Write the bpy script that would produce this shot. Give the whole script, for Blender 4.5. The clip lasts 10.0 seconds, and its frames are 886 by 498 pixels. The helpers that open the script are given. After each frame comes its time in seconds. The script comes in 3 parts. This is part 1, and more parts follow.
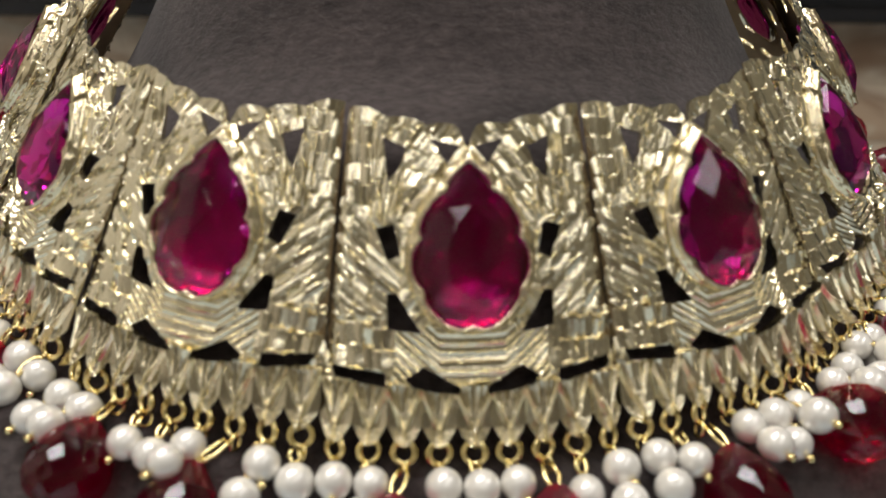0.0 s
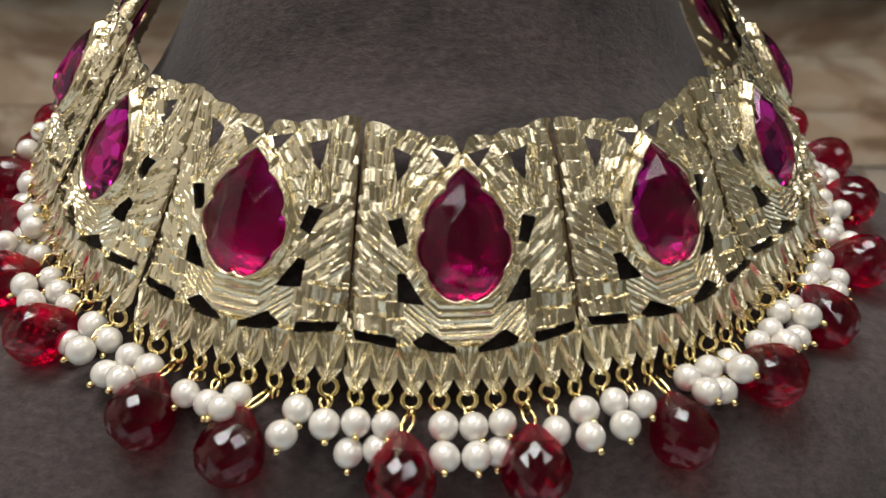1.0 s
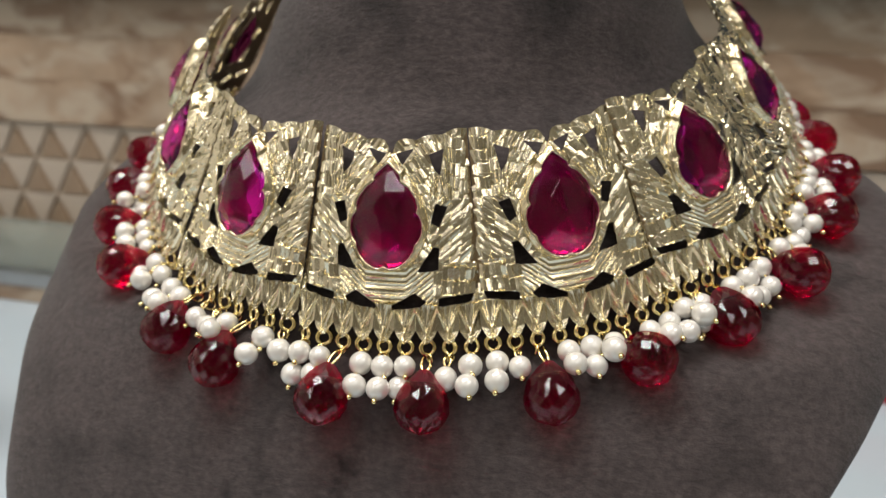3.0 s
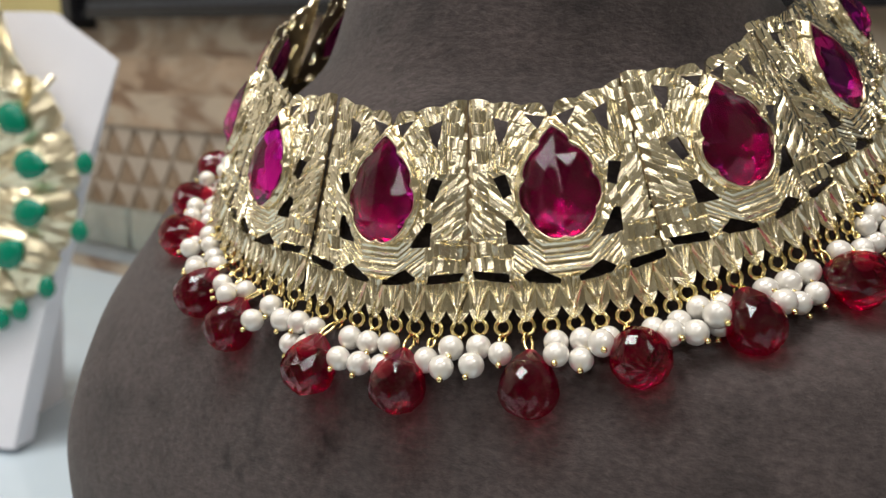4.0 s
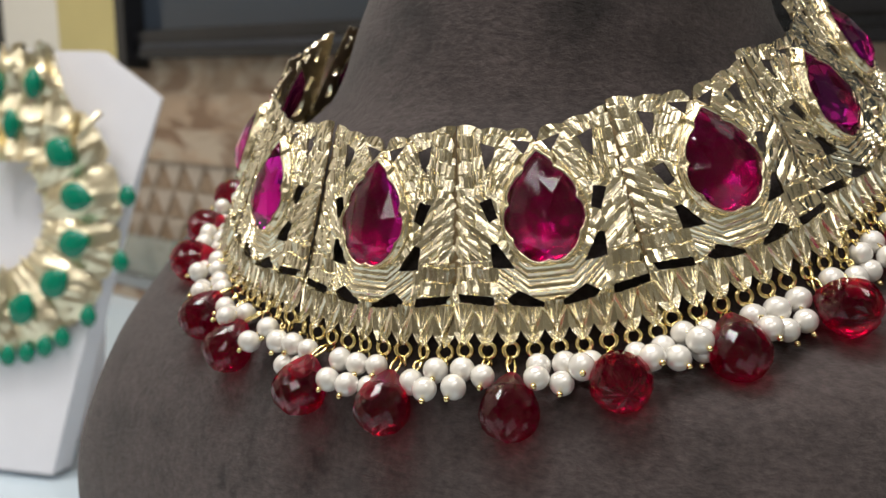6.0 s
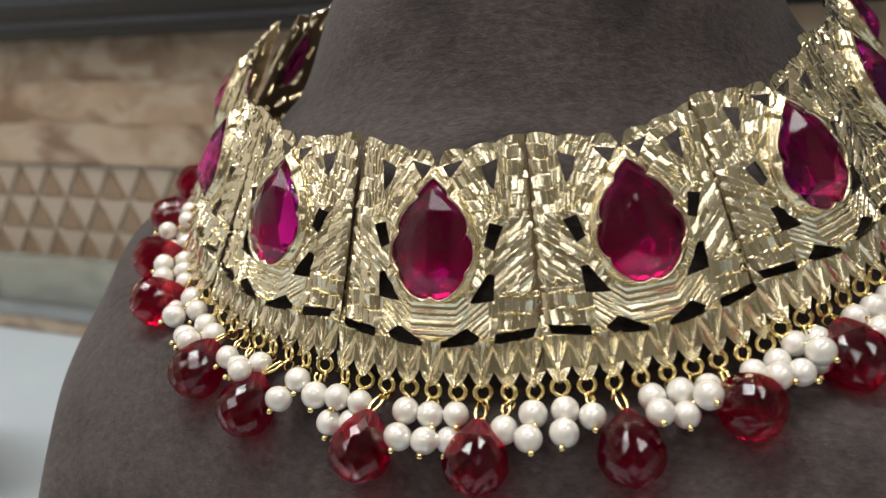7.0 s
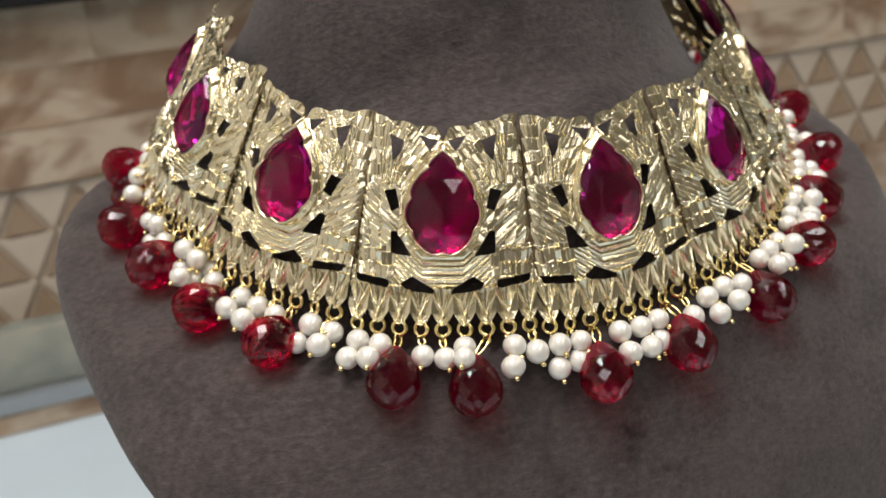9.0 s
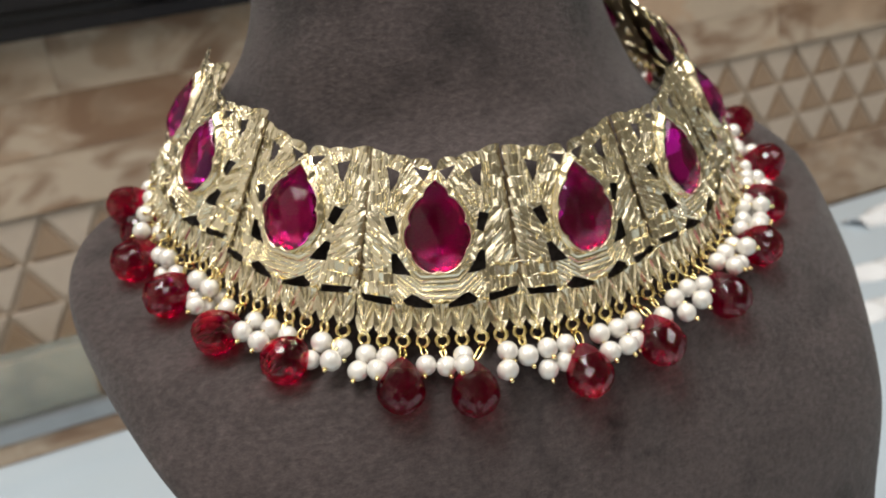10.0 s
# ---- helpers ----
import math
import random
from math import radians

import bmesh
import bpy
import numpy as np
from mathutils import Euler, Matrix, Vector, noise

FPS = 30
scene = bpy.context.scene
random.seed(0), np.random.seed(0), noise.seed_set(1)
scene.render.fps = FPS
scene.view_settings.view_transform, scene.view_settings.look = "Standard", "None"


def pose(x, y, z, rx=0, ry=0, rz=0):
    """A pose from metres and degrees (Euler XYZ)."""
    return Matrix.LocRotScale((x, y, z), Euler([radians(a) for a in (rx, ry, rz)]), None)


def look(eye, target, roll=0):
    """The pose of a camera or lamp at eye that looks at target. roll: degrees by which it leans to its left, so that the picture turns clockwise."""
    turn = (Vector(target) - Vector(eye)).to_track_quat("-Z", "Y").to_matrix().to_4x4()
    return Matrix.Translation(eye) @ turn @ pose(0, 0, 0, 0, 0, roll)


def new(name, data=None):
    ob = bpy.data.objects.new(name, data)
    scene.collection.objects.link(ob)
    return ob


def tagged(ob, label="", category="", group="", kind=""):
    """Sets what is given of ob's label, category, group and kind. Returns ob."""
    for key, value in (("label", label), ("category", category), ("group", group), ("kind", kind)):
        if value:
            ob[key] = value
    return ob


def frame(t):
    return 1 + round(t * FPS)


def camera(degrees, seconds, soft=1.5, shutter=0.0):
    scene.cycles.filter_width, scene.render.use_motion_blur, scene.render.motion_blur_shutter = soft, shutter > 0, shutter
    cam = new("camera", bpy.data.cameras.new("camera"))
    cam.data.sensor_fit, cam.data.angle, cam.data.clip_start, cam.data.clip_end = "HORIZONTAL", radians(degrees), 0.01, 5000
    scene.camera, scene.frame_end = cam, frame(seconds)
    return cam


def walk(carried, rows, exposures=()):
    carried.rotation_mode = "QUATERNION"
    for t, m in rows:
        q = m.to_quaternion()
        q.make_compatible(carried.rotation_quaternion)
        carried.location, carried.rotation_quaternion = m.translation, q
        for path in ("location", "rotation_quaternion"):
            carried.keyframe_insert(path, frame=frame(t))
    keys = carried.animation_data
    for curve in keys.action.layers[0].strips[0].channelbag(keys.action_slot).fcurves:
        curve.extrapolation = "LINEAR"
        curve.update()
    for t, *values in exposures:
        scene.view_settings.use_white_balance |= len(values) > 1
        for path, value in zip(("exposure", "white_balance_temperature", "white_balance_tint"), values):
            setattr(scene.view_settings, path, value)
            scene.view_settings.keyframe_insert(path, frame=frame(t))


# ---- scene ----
cam = camera(55.1, 10.0, soft=1.3, shutter=0.3)
cam.data.dof.use_dof = True
cam.data.dof.focus_distance = 0.166
cam.data.dof.aperture_fstop = 19.5
METRES, EYE, TILT, LEAN, TURN = 0.43, 0.42, -12.0, -0.5, 0.0
ROWS = [
    (0.0, 0.0, 0.0, 0.0, -0.0, 0.0, -0.0),
    (0.5, 0.0006, -0.0194, 0.006, -0.2, -0.76, 0.0),
    (1.0, -0.0056, -0.0636, 0.0103, -1.06, -2.59, 0.15),
    (1.5, 0.0036, -0.0992, 0.0156, -2.64, -3.75, 0.18),
    (2.0, 0.0415, -0.1348, 0.0165, -1.59, -3.82, -0.81),
    (2.5, 0.0976, -0.15, 0.0208, 6.56, -4.04, -2.45),
    (4.0, 0.2504, -0.0687, -0.0028, 32.26, -3.02, -6.57),
    (4.5, 0.2839, -0.0696, -0.0078, 35.64, -1.82, -7.79),
    (5.0, 0.2936, -0.056, -0.0102, 36.93, -1.2, -7.89),
    (5.5, 0.2962, -0.0548, -0.0108, 37.14, -0.73, -7.67),
    (7.0, 0.1524, -0.0669, 0.0084, 23.15, -1.81, -2.47),
    (7.5, 0.0577, -0.0808, 0.0072, 11.58, -2.78, 1.68),
    (8.0, -0.044, -0.1034, 0.0117, 0.56, -4.18, 4.9),
    (8.5, -0.125, -0.1062, 0.0188, -9.41, -5.89, 7.73),
    (9.0, -0.1825, -0.1319, 0.0384, -15.72, -7.05, 11.04),
    (9.5, -0.2169, -0.1564, 0.0447, -18.14, -7.17, 12.97),
    (10.0, -0.214, -0.1707, 0.0523, -19.14, -6.95, 13.53),
]
walk(cam, [(t, pose(0, 0, EYE, TILT, LEAN, TURN) @ pose(METRES * x, METRES * y, METRES * z, 90 + pitch, roll, yaw)) for t, x, y, z, yaw, pitch, roll in ROWS],
     exposures=[(0.0, -0.06), (1.5, 0.0), (2.5, 0.14), (4.5, 0.18), (7.0, 0.14), (8.5, 0.17), (10.0, 0.22)])

# ---------------------------------------------------------------- light
world = bpy.data.worlds.new("world")
world.use_nodes = True
scene.world = world
world.node_tree.nodes["Background"].inputs[0].default_value = (0.9, 0.95, 1.0, 1)
world.node_tree.nodes["Background"].inputs[1].default_value = 0.02


def lamp(name, place, target, size_x, size_y, watts, colour):
    data = bpy.data.lights.new(name, "AREA")
    data.shape, data.size, data.size_y, data.energy, data.color = "RECTANGLE", size_x, size_y, watts, colour
    ob = new(name, data)
    ob.matrix_world = look(place, target)
    return ob


CEIL = 2.2
# The second is the overhead source; the rest are unseen lamps added for fill.
LAMPS = [(-0.75, -0.3), (-0.12, -0.02), (1.2, -0.4), (-1.05, -1.4), (0.75, -1.35), (-1.1, -2.3), (0.25, -2.35), (1.2, -2.3)]
for lx, ly in LAMPS:
    lamp("ceiling_lamp", (lx, ly, CEIL - 0.035), (lx, ly, 0), 0.54, 0.54, 15.0 if ly > -0.35 else 8.0 if ly > -0.45 else 4.6, (1.0, 0.97, 0.93))


# ---------------------------------------------------------------- materials
def material(name, colour, rough=0.5, metal=0.0, spread=0.12, grain=60.0, bump=0.0, bump_scale=200.0, **more):
    m = bpy.data.materials.new(name)
    m.use_nodes = True
    nt = m.node_tree
    b = nt.nodes["Principled BSDF"]
    b.inputs["Roughness"].default_value, b.inputs["Metallic"].default_value = rough, metal
    for key, value in more.items():
        b.inputs[key.replace("_", " ").title().replace("Ior", "IOR")].default_value = value
    tc = nt.nodes.new("ShaderNodeTexCoord")
    n1, n2 = nt.nodes.new("ShaderNodeTexNoise"), nt.nodes.new("ShaderNodeTexNoise")
    n1.inputs["Scale"].default_value, n1.inputs["Detail"].default_value = grain, 6
    n2.inputs["Scale"].default_value, n2.inputs["Detail"].default_value = grain / 9, 3
    nt.links.new(tc.outputs["Object"], n1.inputs["Vector"])
    nt.links.new(tc.outputs["Object"], n2.inputs["Vector"])
    mix = nt.nodes.new("ShaderNodeMath")
    mix.operation = "ADD"
    nt.links.new(n1.outputs["Fac"], mix.inputs[0])
    nt.links.new(n2.outputs["Fac"], mix.inputs[1])
    ramp = nt.nodes.new("ShaderNodeMapRange")
    ramp.inputs["From Min"].default_value, ramp.inputs["From Max"].default_value = 0.6, 1.4
    ramp.inputs["To Min"].default_value, ramp.inputs["To Max"].default_value = 1 - spread, 1 + spread
    nt.links.new(mix.outputs[0], ramp.inputs["Value"])
    tint = nt.nodes.new("ShaderNodeVectorMath")
    tint.operation = "SCALE"
    tint.inputs[0].default_value = colour[:3]
    nt.links.new(ramp.outputs[0], tint.inputs["Scale"])
    nt.links.new(tint.outputs[0], b.inputs["Base Color"])
    if bump:
        n3, bp = nt.nodes.new("ShaderNodeTexNoise"), nt.nodes.new("ShaderNodeBump")
        n3.inputs["Scale"].default_value, n3.inputs["Detail"].default_value = bump_scale, 4
        bp.inputs["Strength"].default_value, bp.inputs["Distance"].default_value = bump, 0.4 / bump_scale
        nt.links.new(tc.outputs["Object"], n3.inputs["Vector"])
        nt.links.new(n3.outputs["Fac"], bp.inputs["Height"])
        nt.links.new(bp.outputs[0], b.inputs["Normal"])
    return m


GOLD = material("pale_gold", (0.885, 0.815, 0.61), 0.225, 1.0, 0.08, 300, 0.10, 1400)
COLLAR = material("dull_gold", (0.80, 0.71, 0.49), 0.21, 1.0, 0.2, 260, 0.4, 700)
GOLD_RICH = material("yellow_gold", (0.90, 0.75, 0.37), 0.2, 1.0, 0.06, 300, 0.1, 900)
BACK = material("tarnished_back", (0.22, 0.16, 0.09), 0.5, 1.0, 0.3, 250)
GOLD_DULL = material("brushed_gold", (0.93, 0.84, 0.61), 0.3, 1.0, 0.1, 200, 0.3, 500)
RUBY = material("pink_ruby_glass", (0.72, 0.008, 0.37), 0.02, 0.0, 0.05, 200, 0.0, transmission_weight=1.0, ior=1.45)
REFLECTOR = material("pink_reflector", (0.36, 0.02, 0.24), 0.26, 0.8, 0.2, 400, 0.4, 1200, specular_tint=(0.7, 0.05, 0.4, 1))
RED = material("red_glass", (0.44, 0.002, 0.085), 0.02, 0.0, 0.05, 200, 0.0, transmission_weight=0.98, ior=1.46, coat_weight=0.6, coat_roughness=0.03)
GREEN = material("green_glass", (0.0, 0.22, 0.13), 0.08, 0.0, 0.1, 200)
PEARL = material("pearl", (0.82, 0.795, 0.745), 0.24, 0.24, 0.05, 300, 0.05, 500, coat_weight=1.0, coat_roughness=0.13)
VELVET = material("brown_velvet", (0.0580, 0.0460, 0.0452), 0.9, 0.0, 0.30, 520, 0.5, 900, sheen_weight=0.16, sheen_roughness=0.5, specular_ior_level=0.25)
WHITE = material("white_leatherette", (0.86, 0.86, 0.92), 0.5, 0.0, 0.03, 40, 0.1, 600)
MARBLE = material("tan_stone", (0.35, 0.25, 0.17), 0.4, 0.0, 0.45, 16, 0.1, 60)
GROUT = material("pale_grout", (0.44, 0.35, 0.265), 0.6, 0.0, 0.1, 30)
TILE_BROWN = material("brown_tile", (0.29, 0.20, 0.13), 0.35, 0.0, 0.35, 25)
TILE_WHITE = material("cream_tile", (0.45, 0.37, 0.295), 0.35, 0.0, 0.2, 25)
TABLE = material("white_glass_top", (0.53, 0.62, 0.69), 0.08, 0.0, 0.05, 6)
BLACK = material("black_plastic", (0.012, 0.012, 0.014), 0.25, 0.0, 0.1, 30)
FILM = material("white_film", (0.82, 0.84, 0.86), 0.12, 0.0, 0.04, 60, coat_weight=0.5)
POUCH = material("brown_cloth", (0.20, 0.115, 0.085), 0.8, 0.0, 0.3, 120, 0.4, 600)
BEVEL_SHINE = material("dark_gloss_metal", (0.10, 0.11, 0.14), 0.16, 1.0, 0.1, 40)
STEEL = material("grey_metal", (0.42, 0.43, 0.44), 0.35, 1.0, 0.1, 40)
RED_STRIP = material("red_laminate", (0.36, 0.02, 0.035), 0.3, 0.0, 0.1, 30)
OCHRE = material("ochre_curtain", (0.55, 0.46, 0.2), 0.7, 0.0, 0.12, 12)
SHOP = material("taupe_plaster", (0.24, 0.225, 0.18), 0.8, 0.0, 0.12, 4)
PLASTER = material("cream_plaster", (0.72, 0.68, 0.6), 0.8, 0.0, 0.05, 8)
WOOD = material("dark_wood", (0.16, 0.09, 0.05), 0.45, 0.0, 0.3, 12)
PANE = material("green_edge_glass", (0.78, 0.85, 0.80), 0.04, 0.0, 0.03, 20, 0.0, transmission_weight=0.85)
SCREEN = material("dark_screen", (0.035, 0.045, 0.06), 0.08, 0.0, 0.1, 3)


def let_light_through(m, share, tint):
    """Clear, tinted glass through which part of the light goes straight, so that it throws a coloured shadow; frosted at the drilled point."""
    nt = m.node_tree
    b, out = nt.nodes["Principled BSDF"], nt.nodes["Material Output"]
    clear, mix = nt.nodes.new("ShaderNodeBsdfTransparent"), nt.nodes.new("ShaderNodeMixShader")
    clear.inputs[0].default_value = (*tint, 1)
    mix.inputs[0].default_value = share
    nt.links.new(b.outputs[0], mix.inputs[1])
    nt.links.new(clear.outputs[0], mix.inputs[2])
    nt.links.new(mix.outputs[0], out.inputs["Surface"])
    tc, split, frost = nt.nodes.new("ShaderNodeTexCoord"), nt.nodes.new("ShaderNodeSeparateXYZ"), nt.nodes.new("ShaderNodeMapRange")
    frost.inputs["From Min"].default_value, frost.inputs["From Max"].default_value = -0.0050, -0.0015
    frost.inputs["To Min"].default_value, frost.inputs["To Max"].default_value = 0.02, 0.5
    nt.links.new(tc.outputs["Object"], split.inputs[0])
    nt.links.new(split.outputs[2], frost.inputs["Value"])
    nt.links.new(frost.outputs[0], b.inputs["Roughness"])


let_light_through(RED, 0.4, (0.95, 0.004, 0.13))


def velvet_ribs(m):
    """Fine level ribs in the velvet's nap, and dark rubbed blotches."""
    nt = m.node_tree
    b = nt.nodes["Principled BSDF"]
    tc = nt.nodes.new("ShaderNodeTexCoord")
    stretch = nt.nodes.new("ShaderNodeMapping")
    stretch.inputs["Scale"].default_value = (480, 480, 850)
    rib = nt.nodes.new("ShaderNodeTexNoise")
    rib.inputs["Scale"].default_value, rib.inputs["Detail"].default_value, rib.inputs["Roughness"].default_value = 1.0, 5, 0.7
    nt.links.new(tc.outputs["Object"], stretch.inputs["Vector"])
    nt.links.new(stretch.outputs[0], rib.inputs["Vector"])
    bump = nt.nodes.new("ShaderNodeBump")
    bump.inputs["Strength"].default_value, bump.inputs["Distance"].default_value = 1.0, 0.0005
    nt.links.new(rib.outputs["Fac"], bump.inputs["Height"])
    nt.links.new(bump.outputs[0], b.inputs["Normal"])
    blot = nt.nodes.new("ShaderNodeTexNoise")
    blot.inputs["Scale"].default_value, blot.inputs["Detail"].default_value = 45, 6
    nt.links.new(tc.outputs["Object"], blot.inputs["Vector"])
    blot_fine = nt.nodes.new("ShaderNodeTexNoise")
    blot_fine.inputs["Scale"].default_value, blot_fine.inputs["Detail"].default_value = 240, 5
    nt.links.new(tc.outputs["Object"], blot_fine.inputs["Vector"])
    spot = nt.nodes.new("ShaderNodeMapRange")
    spot.inputs["From Min"].default_value, spot.inputs["From Max"].default_value = 0.28, 0.46
    spot.inputs["To Min"].default_value, spot.inputs["To Max"].default_value = 0.45, 1.0
    nt.links.new(blot.outputs["Fac"], spot.inputs["Value"])
    nap = nt.nodes.new("ShaderNodeMapRange")
    nap.inputs["From Min"].default_value, nap.inputs["From Max"].default_value = 0.3, 0.7
    nap.inputs["To Min"].default_value, nap.inputs["To Max"].default_value = 0.66, 1.36
    nt.links.new(rib.outputs["Fac"], nap.inputs["Value"])
    both = nt.nodes.new("ShaderNodeMath")
    both.operation = "MULTIPLY"
    nt.links.new(spot.outputs[0], both.inputs[0])
    nt.links.new(nap.outputs[0], both.inputs[1])
    last = both
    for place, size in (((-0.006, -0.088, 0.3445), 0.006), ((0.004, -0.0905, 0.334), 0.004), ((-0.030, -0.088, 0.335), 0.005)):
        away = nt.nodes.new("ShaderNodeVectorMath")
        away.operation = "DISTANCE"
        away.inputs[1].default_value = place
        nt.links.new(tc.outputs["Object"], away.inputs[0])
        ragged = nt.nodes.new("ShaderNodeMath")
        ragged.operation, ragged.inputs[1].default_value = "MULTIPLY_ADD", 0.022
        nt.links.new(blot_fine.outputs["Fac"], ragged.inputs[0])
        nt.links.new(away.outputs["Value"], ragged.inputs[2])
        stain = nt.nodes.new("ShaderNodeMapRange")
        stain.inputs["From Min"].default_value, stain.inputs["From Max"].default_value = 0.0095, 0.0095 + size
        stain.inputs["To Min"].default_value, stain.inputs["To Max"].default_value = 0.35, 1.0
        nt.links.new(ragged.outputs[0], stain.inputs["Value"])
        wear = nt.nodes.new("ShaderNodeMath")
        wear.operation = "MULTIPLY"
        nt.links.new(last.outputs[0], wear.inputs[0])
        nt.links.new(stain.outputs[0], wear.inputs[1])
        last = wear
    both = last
    old = b.inputs["Base Color"].links[0].from_socket
    tint = nt.nodes.new("ShaderNodeVectorMath")
    tint.operation = "SCALE"
    nt.links.new(old, tint.inputs[0])
    nt.links.new(both.outputs[0], tint.inputs["Scale"])
    nt.links.new(tint.outputs[0], b.inputs["Base Color"])


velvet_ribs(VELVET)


def cloud_stone(m):
    """Pale clouds and rusty streaks in the cut stone."""
    nt = m.node_tree
    b = nt.nodes["Principled BSDF"]
    old = b.inputs["Base Color"].links[0].from_socket
    tc = nt.nodes.new("ShaderNodeTexCoord")
    stretch = nt.nodes.new("ShaderNodeMapping")
    stretch.inputs["Scale"].default_value = (11, 11, 20)
    stretch.inputs["Rotation"].default_value = (0, 0.25, 0)
    nt.links.new(tc.outputs["Object"], stretch.inputs["Vector"])
    own = nt.nodes.new("ShaderNodeObjectInfo")
    for seed, low, high, colour in ((0.0, 0.44, 0.56, (0.46, 0.375, 0.285, 1)), (7.3, 0.47, 0.60, (0.185, 0.105, 0.06, 1))):
        cloud = nt.nodes.new("ShaderNodeTexNoise")
        cloud.noise_dimensions = "4D"
        cloud.inputs["Scale"].default_value = 1.0
        shift = nt.nodes.new("ShaderNodeMath")
        shift.operation, shift.inputs[1].default_value, shift.inputs[2].default_value = "MULTIPLY_ADD", 60.0, seed
        nt.links.new(own.outputs["Random"], shift.inputs[0])
        nt.links.new(shift.outputs[0], cloud.inputs["W"])
        cloud.inputs["Detail"].default_value, cloud.inputs["Distortion"].default_value = 6, 1.2
        nt.links.new(stretch.outputs[0], cloud.inputs["Vector"])
        amount = nt.nodes.new("ShaderNodeMapRange")
        amount.inputs["From Min"].default_value, amount.inputs["From Max"].default_value = low, high
        amount.inputs["To Max"].default_value = 0.85
        nt.links.new(cloud.outputs["Fac"], amount.inputs["Value"])
        mix = nt.nodes.new("ShaderNodeMix")
        mix.data_type = "RGBA"
        nt.links.new(amount.outputs[0], mix.inputs[0])
        nt.links.new(old, mix.inputs[6])
        mix.inputs[7].default_value = colour
        old = mix.outputs[2]
    nt.links.new(old, b.inputs["Base Color"])


cloud_stone(MARBLE)


# ---------------------------------------------------------------- mesh helpers
def mesh_of(bm, name, mat, smooth=False):
    me = bpy.data.meshes.new(name)
    bm.normal_update()
    bm.to_mesh(me)
    bm.free()
    me.materials.append(mat)
    if smooth:
        me.polygons.foreach_set("use_smooth", [True] * len(me.polygons))
    return me


def part(name, me, mat=None, parent=None, label="", m=None):
    """A mesh (or a bmesh, with its material) as one object, under its thing if there is one."""
    if isinstance(me, bmesh.types.BMesh):
        me = mesh_of(me, name, mat)
    ob = new(name, me)
    if m is not None:
        ob.matrix_basis = m
    if parent is not None:
        ob.parent = parent
    if label:
        tagged(ob, label)
    return ob


def empty(name, m=None):
    ob = new(name)
    ob.empty_display_size = 0.01
    if m is not None:
        ob.matrix_basis = m
    return ob


def box(x0, y0, z0, x1, y1, z1, bevel=0.0):
    bm = bmesh.new()
    bmesh.ops.create_cube(bm, size=1)
    for v in bm.verts:
        v.co = Vector((x0 + (v.co.x + 0.5) * (x1 - x0), y0 + (v.co.y + 0.5) * (y1 - y0), z0 + (v.co.z + 0.5) * (z1 - z0)))
    if bevel:
        bmesh.ops.bevel(bm, geom=bm.edges[:], offset=bevel, segments=2, affect="EDGES")
    return bm


def loft(rings, close=True):
    """A skin over rings of points, all with the same count; both ends capped."""
    bm = bmesh.new()
    rows = [[bm.verts.new(p) for p in ring] for ring in rings]
    n = len(rows[0])
    for a, b in zip(rows, rows[1:]):
        for i in range(n):
            bm.faces.new((a[i], a[(i + 1) % n], b[(i + 1) % n], b[i]))
    if close:
        bm.faces.new(rows[0][::-1])
        bm.faces.new(rows[-1])
    bmesh.ops.recalc_face_normals(bm, faces=bm.faces[:])
    return bm


def tube(points, radius, sides=8):
    pts = [Vector(p) for p in points]
    rings = []
    side = None
    for i, p in enumerate(pts):
        way = (pts[min(i + 1, len(pts) - 1)] - pts[max(i - 1, 0)]).normalized()
        if side is None:
            side = way.orthogonal().normalized()
        side = (side - way * side.dot(way)).normalized()
        up = way.cross(side)
        rings.append([p + radius * (math.cos(a) * side + math.sin(a) * up) for a in (2 * math.pi * k / sides for k in range(sides))])
    return loft(rings)


def torus(big, small, n=20, m=8):
    bm = bmesh.new()
    rows = []
    for i in range(n):
        a = 2 * math.pi * i / n
        rows.append([bm.verts.new(((big + small * math.cos(b)) * math.cos(a), small * math.sin(b), (big + small * math.cos(b)) * math.sin(a))) for b in (2 * math.pi * k / m for k in range(m))])
    for i in range(n):
        for k in range(m):
            bm.faces.new((rows[i][k], rows[i][(k + 1) % m], rows[(i + 1) % n][(k + 1) % m], rows[(i + 1) % n][k]))
    bmesh.ops.recalc_face_normals(bm, faces=bm.faces[:])
    return bm


# ---------------------------------------------------------------- the room
WALL_Y, TABLE_Z = 0.66, 0.14
BAND_LOW, BAND_TOP, SHELF = 0.215, 0.325, 0.455
tagged(part("floor", box(-2.5, -3.0, -0.8, 2.5, 1.0, -0.7), WOOD), "dark wooden shop floor", "floor", kind="structure")
tagged(part("ceiling", box(-2.5, -3.0, CEIL, 2.5, 1.0, CEIL + 0.1), PLASTER), "unseen cream plaster ceiling with added square lamps", "ceiling", kind="structure")
# three walls out of view, added and toned for what the gold reflects
tagged(part("wall_south", box(-2.5, -3.1, -0.7, 2.5, -3.0, CEIL), SHOP), "unseen taupe wall, dark to give the gold contrast", "wall", kind="structure")
tagged(part("wall_west", box(-1.9, -3.1, -0.7, -1.8, 1.0, CEIL), PLASTER), "unseen cream wall, pale to brighten the gold's left side", "wall", kind="structure")
tagged(part("wall_east", box(1.8, -3.1, -0.7, 1.9, 1.0, CEIL), SHOP), "unseen taupe wall, dark to give the gold contrast", "wall", kind="structure")
wall = tagged(part("wall_north", box(-1.8, WALL_Y, -0.7, 1.8, WALL_Y + 0.1, CEIL), GROUT), "stone-clad wall with a band of triangular mosaic", "wall", kind="structure")


